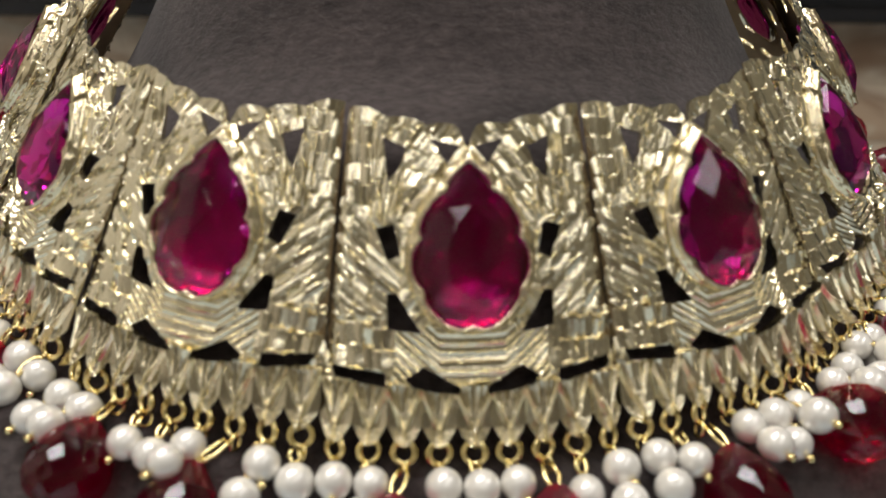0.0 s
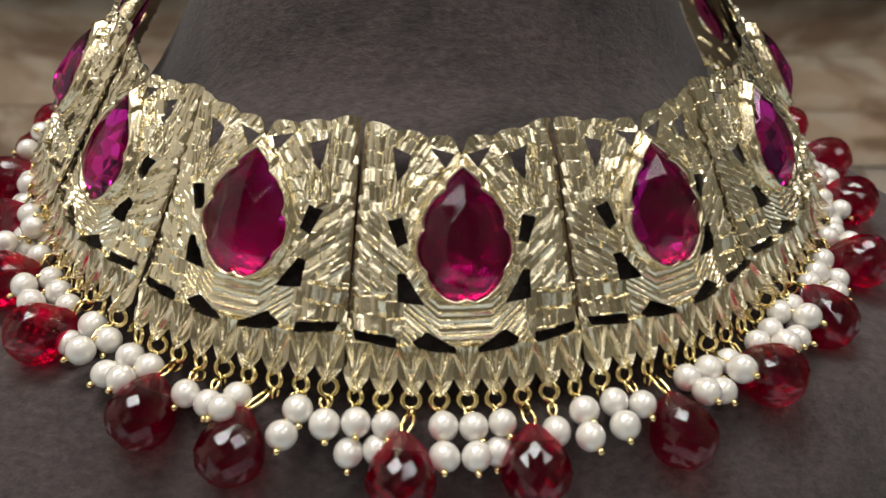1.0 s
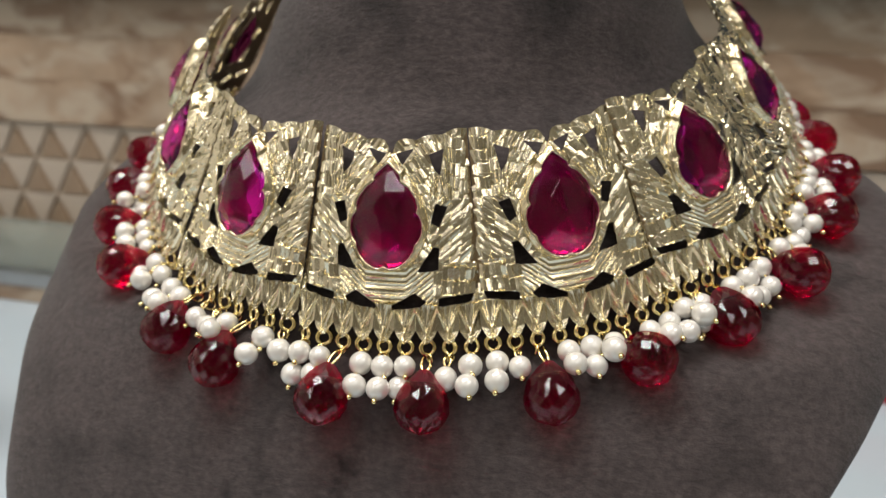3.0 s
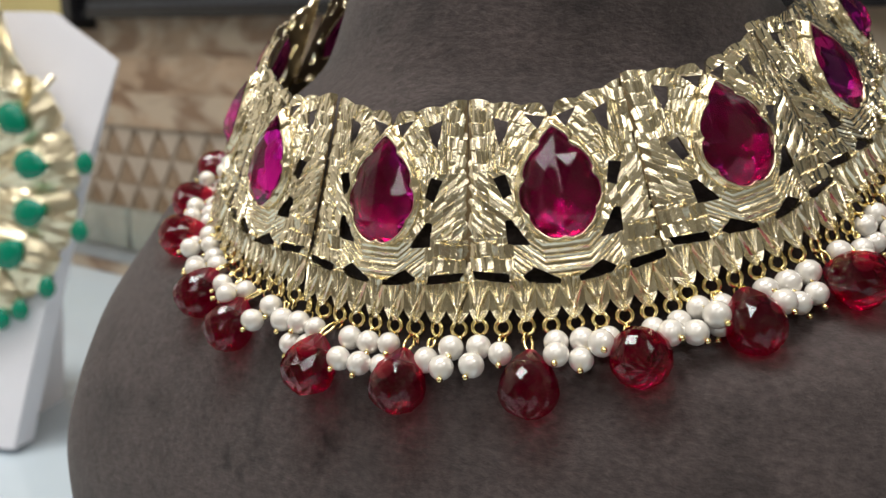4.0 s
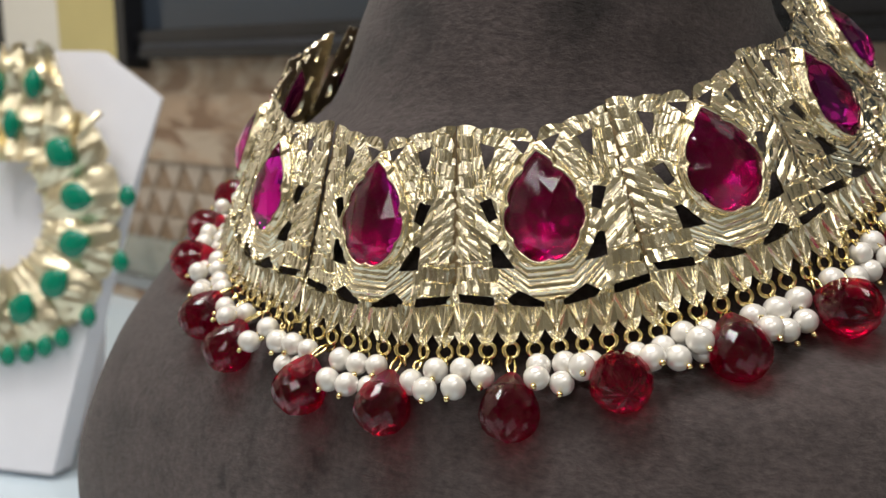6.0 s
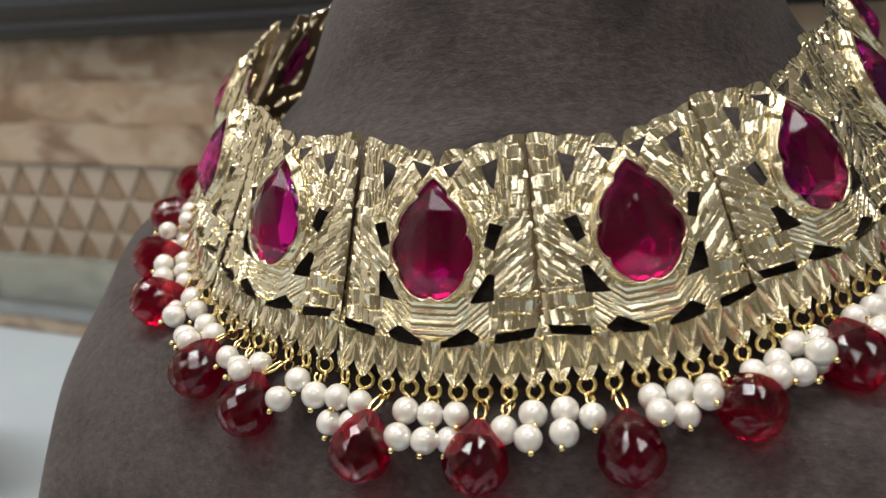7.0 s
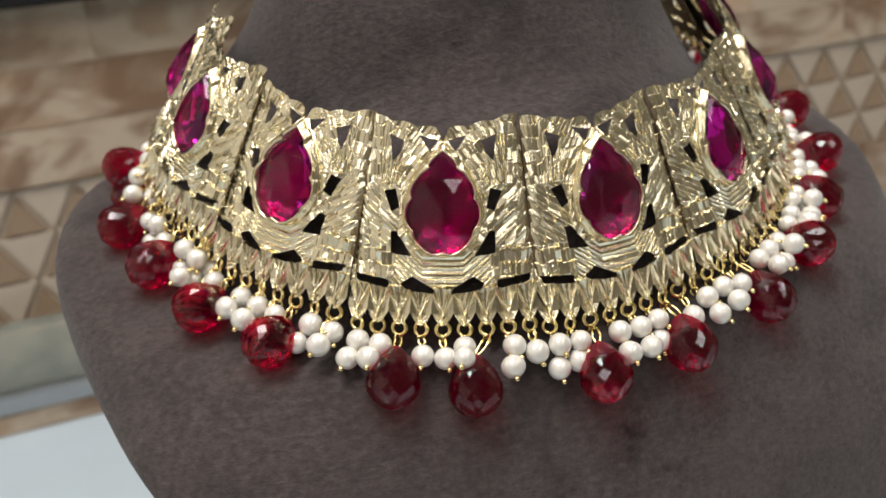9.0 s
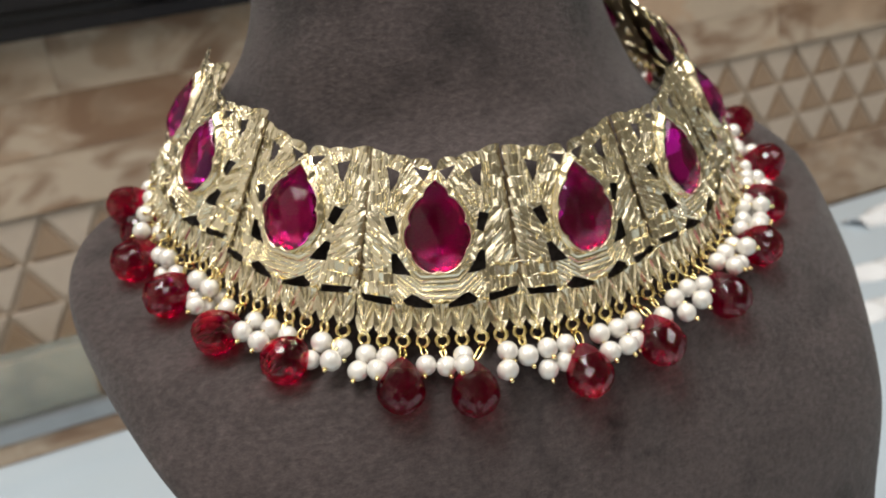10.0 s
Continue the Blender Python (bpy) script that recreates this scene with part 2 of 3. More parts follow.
def place_lamp(lx, ly):
    t = tagged(empty("ceiling_light", pose(lx, ly, CEIL)), "unseen square white ceiling light, added to light the counter", "ceiling light", "ceiling lights")
    bm = bmesh.new()
    for q in (box(-0.29, -0.29, -0.03, 0.29, -0.265, 0), box(-0.29, 0.265, -0.03, 0.29, 0.29, 0), box(-0.29, -0.264, -0.03, -0.265, 0.264, 0), box(0.265, -0.264, -0.03, 0.29, 0.264, 0)):
        me = bpy.data.meshes.new("rim")
        q.to_mesh(me)
        bm.from_mesh(me)
        q.free()
    part("frame", bm, WHITE, t)
    part("diffuser", box(-0.263, -0.263, -0.016, 0.263, 0.263, -0.004), WHITE, t)
    return t


for lx, ly in LAMPS:
    place_lamp(lx, ly)

# ---------------------------------------------------------------- the bust
BUST = pose(0.0030, 0.1827, 0, 0, 0, 1.0)
NECK = pose(0.0034, 0.1122, 0.4094, 0, 0, 4.3) @ pose(0, 0, 0, 19.0) @ pose(0, 0, 0, 0, -1.2)
PROFILE = [  # height, half width, front, back, middle, sideways
    (0.5200, 0.0507, 0.0394, 0.0385, 0.0090, -0.0016), (0.4800, 0.0514, 0.0402, 0.0390, 0.0100, -0.0018), (0.4550, 0.0527, 0.0411, 0.0376, 0.0132, -0.0012), (0.4380, 0.0590, 0.0447, 0.0396, 0.0165, -0.0029),
    (0.4200, 0.0732, 0.0517, 0.0518, 0.0393, -0.0032), (0.4080, 0.0813, 0.0660, 0.0579, 0.0352, -0.0059), (0.3980, 0.1089, 0.0685, 0.0588, 0.0251, -0.0052), (0.3870, 0.1202, 0.0710, 0.0499, 0.0090, -0.0033),
    (0.3720, 0.1189, 0.0755, 0.0313, -0.0145, -0.0027), (0.3550, 0.1068, 0.0825, 0.0074, -0.0518, -0.0050), (0.3400, 0.0947, 0.0885, -0.0168, -0.0757, -0.0062), (0.3200, 0.0899, 0.0955, -0.0313, -0.0859, -0.0074),
    (0.2900, 0.0824, 0.1020, -0.0458, -0.0892, -0.0070), (0.2500, 0.0784, 0.1070, -0.0505, -0.0945, -0.0070), (0.2000, 0.0753, 0.1050, -0.0302, -0.0878, -0.0070), (0.1420, 0.0750, 0.0990, 0.0200, -0.0500, -0.0070)]


def profile(z):
    """The bust's half width, front, back, middle and sideways shift at a height, gliding between the rows."""
    k = next((i for i in range(len(PROFILE) - 1) if PROFILE[i + 1][0] <= z), len(PROFILE) - 2)
    rows = [PROFILE[max(0, min(len(PROFILE) - 1, k + d))] for d in (-1, 0, 1, 2)]
    f = (rows[1][0] - z) / (rows[1][0] - rows[2][0])
    out = []
    for c in range(1, 6):
        a, b, d, e = (r[c] for r in rows)
        out.append(b + 0.5 * f * (d - a + f * (2 * a - 5 * b + 4 * d - e + f * (3 * (b - d) + e - a))))
    return out


TO_NECK = NECK.inverted() @ BUST


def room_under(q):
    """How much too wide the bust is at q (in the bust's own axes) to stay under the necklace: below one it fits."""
    n = TO_NECK @ Vector(q)
    if n.z > 0.012:
        return 0.0
    grow = -min(n.z, 0.0) * 0.62 - 0.0045 + max(0.0, n.z) * 0.5 + 4.0 * max(0.0, -0.037 - n.z)
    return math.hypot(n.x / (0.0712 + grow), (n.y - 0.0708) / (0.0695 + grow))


def bust_ring(z, n=120):
    a, f, k, c, h = profile(z)
    ring = []
    for i in range(n):
        t = 2 * math.pi * i / n
        x, y = math.sin(t), -math.cos(t)
        q = Vector((h + a * x, c + (f + c) * y if y < 0 else c + (k - c) * y, z))
        for _ in range(3):
            e = room_under(q)
            if e > 1:
                q = Vector((q.x / e, q.y / e, z))
        ring.append(q)
    return ring


bm = loft([bust_ring(0.52 - 0.378 * i / 150) for i in range(151)])
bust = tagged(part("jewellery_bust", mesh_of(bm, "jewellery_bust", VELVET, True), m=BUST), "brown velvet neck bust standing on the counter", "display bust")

# ---------------------------------------------------------------- the necklace
FLARE, RT, TIP, HIGH, HALF = radians(32), 0.0685, 0.0058, 0.0452, radians(13.75)
TRIM = 0.991
RTIP = RT + TIP * math.sin(FLARE)
PANELS = [  # place of each panel's stone point, its turn, and its width and height against the middle one
    (-0.0664, 0.0870, 0.0030, -91, 0.80, 0.88), (-0.0690, 0.0583, 0.0038, -77, 0.985, 0.93), (-0.0565, 0.0290, 0.0010, -56, 1.0, 0.95), (-0.0324, 0.0084, 0.0002, -24.5, 0.965, 0.98), (0, 0.0013, -0.0006, 0, 0.965, 1.0),
    (0.0322, 0.0081, -0.0004, 25, 0.965, 0.98), (0.0574, 0.0280, 0.0009, 51, 1.015, 0.95), (0.0698, 0.0580, 0.0022, 79, 0.985, 0.93), (0.0685, 0.0890, 0.0045, 96, 0.94, 0.90)]
UNIT = 5.0e-5


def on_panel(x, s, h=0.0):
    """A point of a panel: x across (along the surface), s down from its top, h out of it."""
    r = RT + s * math.sin(FLARE)
    t = x / r
    out = Vector((math.sin(t) * math.cos(FLARE), -math.cos(t) * math.cos(FLARE), math.sin(FLARE)))
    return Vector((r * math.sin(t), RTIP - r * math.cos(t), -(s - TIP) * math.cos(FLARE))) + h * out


def half_width(s):
    return (RT + s * math.sin(FLARE)) * HALF


# piercings of one half of a panel, from its middle line outwards and down from its top
PIERCED = [[(-105, 65), (-20, 87), (-55, 137)], [(-232, 67), (-168, 92), (-190, 150), (-222, 183)], [(-260, 312), (-207, 298), (-190, 380), (-228, 398)],
           [(-232, 485), (-205, 480), (-138, 587), (-232, 580)], [(-188, 708), (-135, 673), (-35, 728), (-40, 748), (-160, 733)],
           [(-393, 679), (-240, 694), (-240, 732), (-383, 713)]]
HOLES = [[(sx * x * UNIT, 0.0008 + y * UNIT) for x, y in p] for p in PIERCED for sx in (1, -1)]


LOBES = [(0, 0), (0.05, 0.06), (0.11, 0.125), (0.15, 0.140), (0.165, 0.126), (0.22, 0.215), (0.32, 0.296), (0.40, 0.326), (0.44, 0.318), (0.455, 0.298), (0.49, 0.345),
         (0.56, 0.376), (0.64, 0.378), (0.71, 0.356), (0.745, 0.325), (0.755, 0.300), (0.80, 0.305), (0.88, 0.255), (0.95, 0.175), (0.985, 0.09), (0.98, 0.04), (0.955, 0)]
STEPS = [0.0]
for (v0, w0), (v1, w1) in zip(LOBES, LOBES[1:]):
    STEPS.append(STEPS[-1] + math.hypot(v1 - v0, w1 - w0))


def pear(t):
    """The stone's scalloped outline: t from 0 to 1 round from its point, as (x, s) from the panel's top."""
    way = (t if t <= 0.5 else 1 - t) * 2 * STEPS[-1]
    v = float(np.interp(way, STEPS, [q[0] for q in LOBES]))
    w = float(np.interp(way, STEPS, [q[1] for q in LOBES]))
    return (1 if t <= 0.5 else -1) * w * 0.0209, 0.0074 + 0.0224 * v


def edge_distance(px, ps, poly):
    """Nearest point of a closed polygon for arrays of points: distance, and that point; and whether each is inside."""
    best = np.full(px.shape, 1e9)
    qx, qs = px.copy(), ps.copy()
    inside = np.zeros(px.shape, bool)
    for (x0, s0), (x1, s1) in zip(poly, poly[1:] + poly[:1]):
        dx, ds = x1 - x0, s1 - s0
        f = np.clip(((px - x0) * dx + (ps - s0) * ds) / (dx * dx + ds * ds), 0, 1)
        nx, ns = x0 + f * dx, s0 + f * ds
        d = np.hypot(px - nx, ps - ns)
        near = d < best
        best, qx, qs = np.where(near, d, best), np.where(near, nx, qx), np.where(near, ns, qs)
        cross = ((s0 > ps) != (s1 > ps)) & (px < (x1 - x0) * (ps - s0) / (s1 - s0 + 1e-12) + x0)
        inside ^= cross
    return best, qx, qs, inside


def wobble(k, seed):
    """A steady random number from 0 to 1 for each whole number."""
    return np.modf(np.abs(np.sin(k * 12.9898 + seed * 78.233) * 43758.5453))[0]


def flutes(phase, wave, seed, along, length=0.0028, lean=0.46):
    """Bright-cut bricks: flat facets, each with its own slant, in bands with hollowed ends. In metres."""
    p = phase / wave
    k = np.floor(p)
    f = p - k - 0.5
    b = along / length + 0.38 * wobble(k, seed + 5)
    piece = np.floor(b)
    g = b - piece - 0.5
    cell = k * 3 + piece * 11
    return wave * (0.60 * (wobble(cell, seed + 2) - 0.5) * f - 0.06 * np.abs(f)) + length * (0.56 * (wobble(cell, seed + 9) - lean) * g - 0.12 * np.maximum(np.abs(g) - 0.38, 0))


def relief(x, s):
    """The height of the cut pattern over the panel, in metres."""
    ax = np.abs(x)
    side = np.sign(x)
    w = (RT + s * math.sin(FLARE)) * HALF
    u = ax / w
    cs = s - 0.0205
    dist = np.hypot(x * 1.35, cs)
    slant = np.clip((0.80 - u) / 0.3, 0, 1)
    upper = flutes(side * (ax - 0.75 * slant * s) + 0.1, 0.00112, 1, s + 0.35 * slant * ax)
    herring = flutes(s - 0.70 * (w - ax) + side * 0.05 + 0.2, 0.00145, 4, ax, 0.0024)
    bars = (s + 0.85 * np.maximum(ax - 0.0045, 0)) / 0.00125
    chevron = 0.00034 * np.abs(bars - np.floor(bars) - 0.5) - 0.00026 * (bars - np.floor(bars)) + 0.00008 * np.sin(bars * 2.1)
    skirt = flutes(x + 0.1, 0.00125, 15, s, 0.0030, 0.80)
    tooth_w = 2 * w * TRIM / 9
    k = np.floor((x + w * TRIM) / tooth_w)
    f = (x + w * TRIM) / tooth_w - k
    v = np.clip((s - 0.0368) / 0.0080, 0, 1)
    spear = np.abs(f - 0.5) * 2
    zig = np.clip(v / 0.78, 0, 1)
    lean_a, lean_b = wobble(k * 2 + (f > 0.5), 21) - 0.5, wobble(k * 2 + (f > 0.5) + 50, 23) - 0.5
    point = 0.0007 * (1 - spear) * (0.3 + 0.7 * v) + 0.0014 * lean_a * (f - 0.5) + (0.0002 + 0.0018 * lean_b) * (v - 0.5)
    between = 0.0009 * (spear - 0.6) * v + (0.0020 * lean_b - 0.0002) * (v - 0.6) + 0.0012 * lean_a * (f - 0.5)
    arm = np.abs(spear - (1.05 - zig))
    stem = np.abs(spear - 0.35 * (1 - zig))
    ribs = 0.00062 * np.maximum(1 - arm / 0.2, 0) + 0.00035 * np.maximum(1 - stem / 0.2, 0) * (v < 0.55)
    low = np.where(spear < 1.05 - zig, point, between) + ribs + 0.0002
    tip = np.clip((v - 0.74) / 0.26, 0, 1)
    low = low + 0.0006 * tip + 0.00016 * np.sin(x * 9000 + 2 * lean_a) * np.sin(s * 7000) * tip
    h = np.where((s < 0.0150), upper, np.where(u > 0.50, herring, upper))
    h = np.where((s > 0.0290) & (u < 0.52), chevron, h)
    h = np.where((s > 0.0283) & (u >= 0.52), skirt, h)
    h = np.where(s > 0.0368, low, h)
    swell = 0.0015 * np.exp(-(dist / 0.0125) ** 2) + 0.0006 * np.exp(-((s - 0.0355) / 0.002) ** 2) - 0.0006 * np.exp(-((1 - u) / 0.06) ** 2)
    return h + swell


def panel_mesh():
    """One pierced, cut gold panel with a scalloped top and a toothed lower edge, half a millimetre thick."""
    nu, ns = 224, 256
    u = np.linspace(-1, 1, nu + 1)[None, :]
    v = np.linspace(0, 1, ns + 1)[:, None]
    au = np.abs(u)
    rim = 0.0003 + 0.0024 * np.exp(-(au / 0.05) ** 2) + 0.0026 * (1 - au ** 1.4) - 0.0006 * np.abs(np.sin(au * math.pi * 3))
    tooth = np.abs(((u + 1) * 4.5) % 1 - 0.5) * 2
    foot = HIGH - 0.0030 * tooth ** 1.8
    s = rim + (foot - rim) * v
    x = u * (RT + s * math.sin(FLARE)) * HALF * TRIM
    keep = np.ones((ns, nu), bool)
    mx, ms = (x[:-1, :-1] + x[1:, 1:]) / 2, (s[:-1, :-1] + s[1:, 1:]) / 2
    stone = [pear(i / 48) for i in range(48)]
    stone = [(px * 0.97, 0.0187 + (ps - 0.0187) * 0.97) for px, ps in stone]
    for poly in HOLES + [stone]:
        keep &= ~edge_distance(mx, ms, poly)[3]
    for poly in HOLES + [stone]:
        d, qx, qs, _ = edge_distance(x, s, poly)
        near = d < 0.00013
        x, s = np.where(near, qx, x), np.where(near, qs, s)
    h = relief(x, s)
    r = RT + s * math.sin(FLARE)
    t = x / r
    base = np.stack([r * np.sin(t), RTIP - r * np.cos(t), -(s - TIP) * math.cos(FLARE)], -1)
    out = np.stack([np.sin(t) * math.cos(FLARE), -np.cos(t) * math.cos(FLARE), np.full(t.shape, math.sin(FLARE))], -1)
    front, back = base + out * h[..., None], base - out * 0.0005
    verts = np.concatenate([front.reshape(-1, 3), back.reshape(-1, 3)])
    w, off = nu + 1, (nu + 1) * (ns + 1)
    ids = np.arange(off).reshape(ns + 1, nu + 1)
    a, b, c, d = ids[:-1, :-1][keep], ids[:-1, 1:][keep], ids[1:, 1:][keep], ids[1:, :-1][keep]
    faces = [np.stack([a, d, c, b], 1), np.stack([a, b, c, d], 1) + off]
    pad = np.pad(keep, 1)
    for dy, dx, p, q in ((-1, 0, ids[:-1, :-1], ids[:-1, 1:]), (1, 0, ids[1:, 1:], ids[1:, :-1]), (0, -1, ids[1:, :-1], ids[:-1, :-1]), (0, 1, ids[:-1, 1:], ids[1:, 1:])):
        border = keep & ~pad[1 + dy:1 + dy + ns, 1 + dx:1 + dx + nu]
        p, q = p[border], q[border]
        faces.append(np.stack([p, q, q + off, p + off], 1))
    fronts = len(a)
    faces = np.concatenate(faces)
    used = np.unique(faces)
    number = np.zeros(len(verts), int)
    number[used] = np.arange(len(used))
    me = bpy.data.meshes.new("panel")
    me.from_pydata(verts[used].tolist(), [], number[faces].tolist())
    me.materials.append(GOLD)
    me.materials.append(BACK)
    me.polygons.foreach_set("use_smooth", [False] * len(faces))
    me.polygons.foreach_set("material_index", [1 if fronts <= i < 2 * fronts else 0 for i in range(len(faces))])
    return me


def stone_mesh():
    """A pear-shaped stone: uneven facets that meet in a peak below its middle, rubbed along their edges, a scalloped girdle, a faceted back."""
    bm = bmesh.new()
    sr = random.Random(17)
    n, cs = 32, 0.0205
    outline = [pear(i / n) for i in range(n)]

    def ring(scale, h, every=1, play=0.0):
        out = []
        for x, s in outline[::every]:
            g = scale * (1 + sr.uniform(-1, 1) * play)
            out.append(bm.verts.new(on_panel(x * g, cs + (s - cs) * g, h + sr.uniform(-1, 1) * play * 0.0012)))
        return out
    girdle, low_ring = ring(1.0, 0.0019), ring(1.0, 0.0003)
    step = ring(0.86, 0.0030, 4, 0.05)
    crown = ring(0.50, 0.0044, 4, 0.16)
    peak = bm.verts.new(on_panel(0.0003, 0.0218, 0.0053))
    under = ring(0.55, -0.0004, 4)
    deep = bm.verts.new(on_panel(0, cs, -0.0007))
    for i in range(n):
        j = (i + 1) % n
        bm.faces.new((girdle[i], girdle[j], low_ring[j], low_ring[i]))
    m = n // 4
    for k in range(m):
        q = (k + 1) % m
        if k % 2:
            bm.faces.new((step[k], step[q], crown[q]))
            bm.faces.new((step[k], crown[q], crown[k]))
        else:
            bm.faces.new((step[k], step[q], crown[k]))
            bm.faces.new((step[q], crown[q], crown[k]))
        bm.faces.new((crown[k], crown[q], peak))
        bm.faces.new((under[q], under[k], deep))
        for top, ringed in ((step, girdle), (under, low_ring)):
            mid = (4 * k + 2) % n
            for d in range(4):
                i, j = (4 * k + d) % n, (4 * k + d + 1) % n
                bm.faces.new((ringed[i], ringed[j], top[k] if d < 2 else top[q]))
            bm.faces.new((ringed[mid], top[q], top[k]))
    bmesh.ops.recalc_face_normals(bm, faces=bm.faces[:])
    inner = set(crown) | {peak}
    worn = [e for e in bm.edges if e.verts[0] in inner and e.verts[1] in inner or (e.verts[0] in inner or e.verts[1] in inner) and e.index % 2]
    bmesh.ops.bevel(bm, geom=worn, offset=0.00010, segments=1, affect="EDGES")
    return mesh_of(bm, "stone", RUBY)


def bezel_mesh():
    """The gold collar that holds the stone: a plain drop outside, scalloped within."""
    n, cs = 96, 0.0190
    outline = [pear(i / n) for i in range(n)]
    wide = [max(math.hypot(outline[(i + d) % n][0], outline[(i + d) % n][1] - cs) for d in range(-4, 5)) for i in range(n)]
    wide = [sum(wide[(i + d) % n] for d in range(-5, 6)) / 11 for i in range(n)]
    rings = []
    for plain, grow, h in ((1.0, 0.0006, -0.0008), (1.0, 0.0007, 0.0010), (1.0, 0.0004, 0.0016), (0.8, 0.0002, 0.0018), (0.4, 0.0004, 0.0020), (0.0, 0.00038, 0.0027), (0.0, -0.0001, 0.0023), (0.0, -0.0004, 0.0016), (0.0, -0.0004, -0.0011), (0.0, -0.0022, -0.0011)):
        row = []
        for i, (x, s) in enumerate(outline):
            d = Vector((x, s - cs))
            far = d.length + plain * (wide[i] - d.length) + grow
            if i in (0, 1, n - 1):
                far += plain * 0.0009
            d = d.normalized() * far
            row.append(on_panel(d.x, cs + d.y, h + 0.00010 * noise.noise(Vector((d.x * 900, d.y * 900, h * 900)))))
        rings.append(row)
    bm = loft(rings, close=False)
    bmesh.ops.recalc_face_normals(bm, faces=bm.faces[:])
    return mesh_of(bm, "bezel", COLLAR, True)


def reflector_mesh():
    """A pink reflector added behind the stone to brighten it, pressed into shallow facets, with the gold of the setting
    bare round it.
    """
    fr = random.Random(31)
    n, cs = 14, 0.0190
    outline = [pear(i / n) for i in range(n)]
    rings = [[on_panel(x * g, cs + (s - cs) * g, h + fr.uniform(-1, 1) * play) for x, s in outline] for g, h, play in ((0.87, -0.0016, 0), (0.87, -0.00095, 0), (0.62, -0.0014, 0.0002), (0.3, -0.0019, 0.0003))]
    return mesh_of(loft(rings), "reflector", REFLECTOR)


def ball(radius, name, mat, squash=1.0):
    bm = bmesh.new()
    bmesh.ops.create_uvsphere(bm, u_segments=20, v_segments=12, radius=radius)
    for v in bm.verts:
        v.co.z *= squash
        v.co *= 1 + 0.02 * noise.noise(v.co * 400)
    return mesh_of(bm, name, mat, True)


def drop_mesh(seed):
    """A briolette: a drop of red glass, cut in rows of lozenge facets, hanging from its point at the origin."""
    rnd = random.Random(seed)
    bm = bmesh.new()
    n = 13
    curve = ((0, 0.0), (0.0005, 0.0012), (0.0018, 0.0027), (0.0033, 0.0040), (0.0049, 0.0049), (0.0065, 0.0054), (0.0081, 0.0055), (0.0096, 0.0051), (0.0109, 0.0042), (0.0119, 0.0028), (0.0128, 0.0))
    rows = [(-z, float(np.interp(z, [c[0] for c in curve], [c[1] for c in curve]))) for z in (0.0005, 0.0016, 0.0029, 0.0042, 0.0055, 0.0068, 0.0081, 0.0093, 0.0104, 0.0113, 0.0121)]
    rings = []
    for k, (z, r) in enumerate(rows):
        rings.append([bm.verts.new((r * math.cos(a), r * math.sin(a), z + rnd.uniform(-1, 1) * 0.0002)) for a in (2 * math.pi * (i + 0.5 * (k % 2) + rnd.uniform(-0.08, 0.08)) / n for i in range(n))])
    tip, end = bm.verts.new((0, 0, 0)), bm.verts.new((0, 0, -0.0128))
    for k, row in enumerate(rings):
        for i in range(n):
            j = (i + k % 2) % n
            up = rings[k - 1][j] if k else tip
            down = rings[k + 1][j] if k + 1 < len(rings) else end
            bm.faces.new((up, row[i], down, row[(i + 1) % n]))
    bmesh.ops.recalc_face_normals(bm, faces=bm.faces[:])
    for v in bm.verts:
        v.co *= 1.06
    return mesh_of(bm, "ruby_drop", RED)


# where the drops hang that lie on the chest, from one side of the necklace to the other
HANG = [(-0.1045, 0.1760, 0.4020), (-0.0991, 0.1590, 0.3936), (-0.0851, 0.1331, 0.3827), (-0.0734, 0.1192, 0.3744), (-0.0500, 0.1062, 0.3669), (-0.0341, 0.1007, 0.3631), (-0.0062, 0.0965, 0.3606),
        (0.0156, 0.0980, 0.3613), (0.0411, 0.1044, 0.3643), (0.0589, 0.1130, 0.3692), (0.0752, 0.1286, 0.3765), (0.0892, 0.1463, 0.3868), (0.1012, 0.1700, 0.3967)]


necklace = tagged(empty("choker_necklace", NECK), "pierced gold choker with pink stones, pearls and red glass drops", "necklace")
PANEL, STONE, BEZEL, REFLECTOR_BACK = panel_mesh(), stone_mesh(), bezel_mesh(), reflector_mesh()
RING = mesh_of(torus(0.00150, 0.00050), "ring", GOLD_RICH, True)
LINK = mesh_of(torus(0.00115, 0.00032, 16, 6), "ring", GOLD_RICH, True)
PEARLS = [ball(r, "pearl", PEARL, q) for r, q in ((0.0026, 0.95), (0.0025, 0.97), (0.0027, 0.92), (0.0024, 1.0))]
BEAD = ball(0.00062, "bead", GOLD_RICH)
DROPS = [drop_mesh(k) for k in range(3)]
rnd = random.Random(4)
INV = NECK.inverted()
TO_BUST = BUST.inverted()


def buried(q):
    a, f, k, c, h = profile(max(0.15, min(0.51, q.z)))
    e = math.hypot((q.x - h) / a, (q.y - c) / (f + c if q.y < c else k - c))
    return e < 1 and room_under(q) < 1


def rest(p, gap):
    """A world point pushed out of the bust, so that it lies at least gap off the cloth."""
    q = TO_BUST @ p
    away = Vector((q.x, q.y, 0.0)).normalized()
    away.z = 0.5 + 0.9 * abs(away.x)
    away.normalize()
    for _ in range(40):
        if not buried(q - away * gap):
            break
        q = q + away * 0.0004
    return BUST @ q


def wire(a, b, sag, name="wire"):
    pts = [a.lerp(b, t) + sag * math.sin(math.pi * t) for t in (0, 0.25, 0.5, 0.75, 1)]
    return part(name, mesh_of(tube([INV @ p for p in pts], 0.00033, 6), name, GOLD_RICH, True), parent=necklace)


PLACED = []


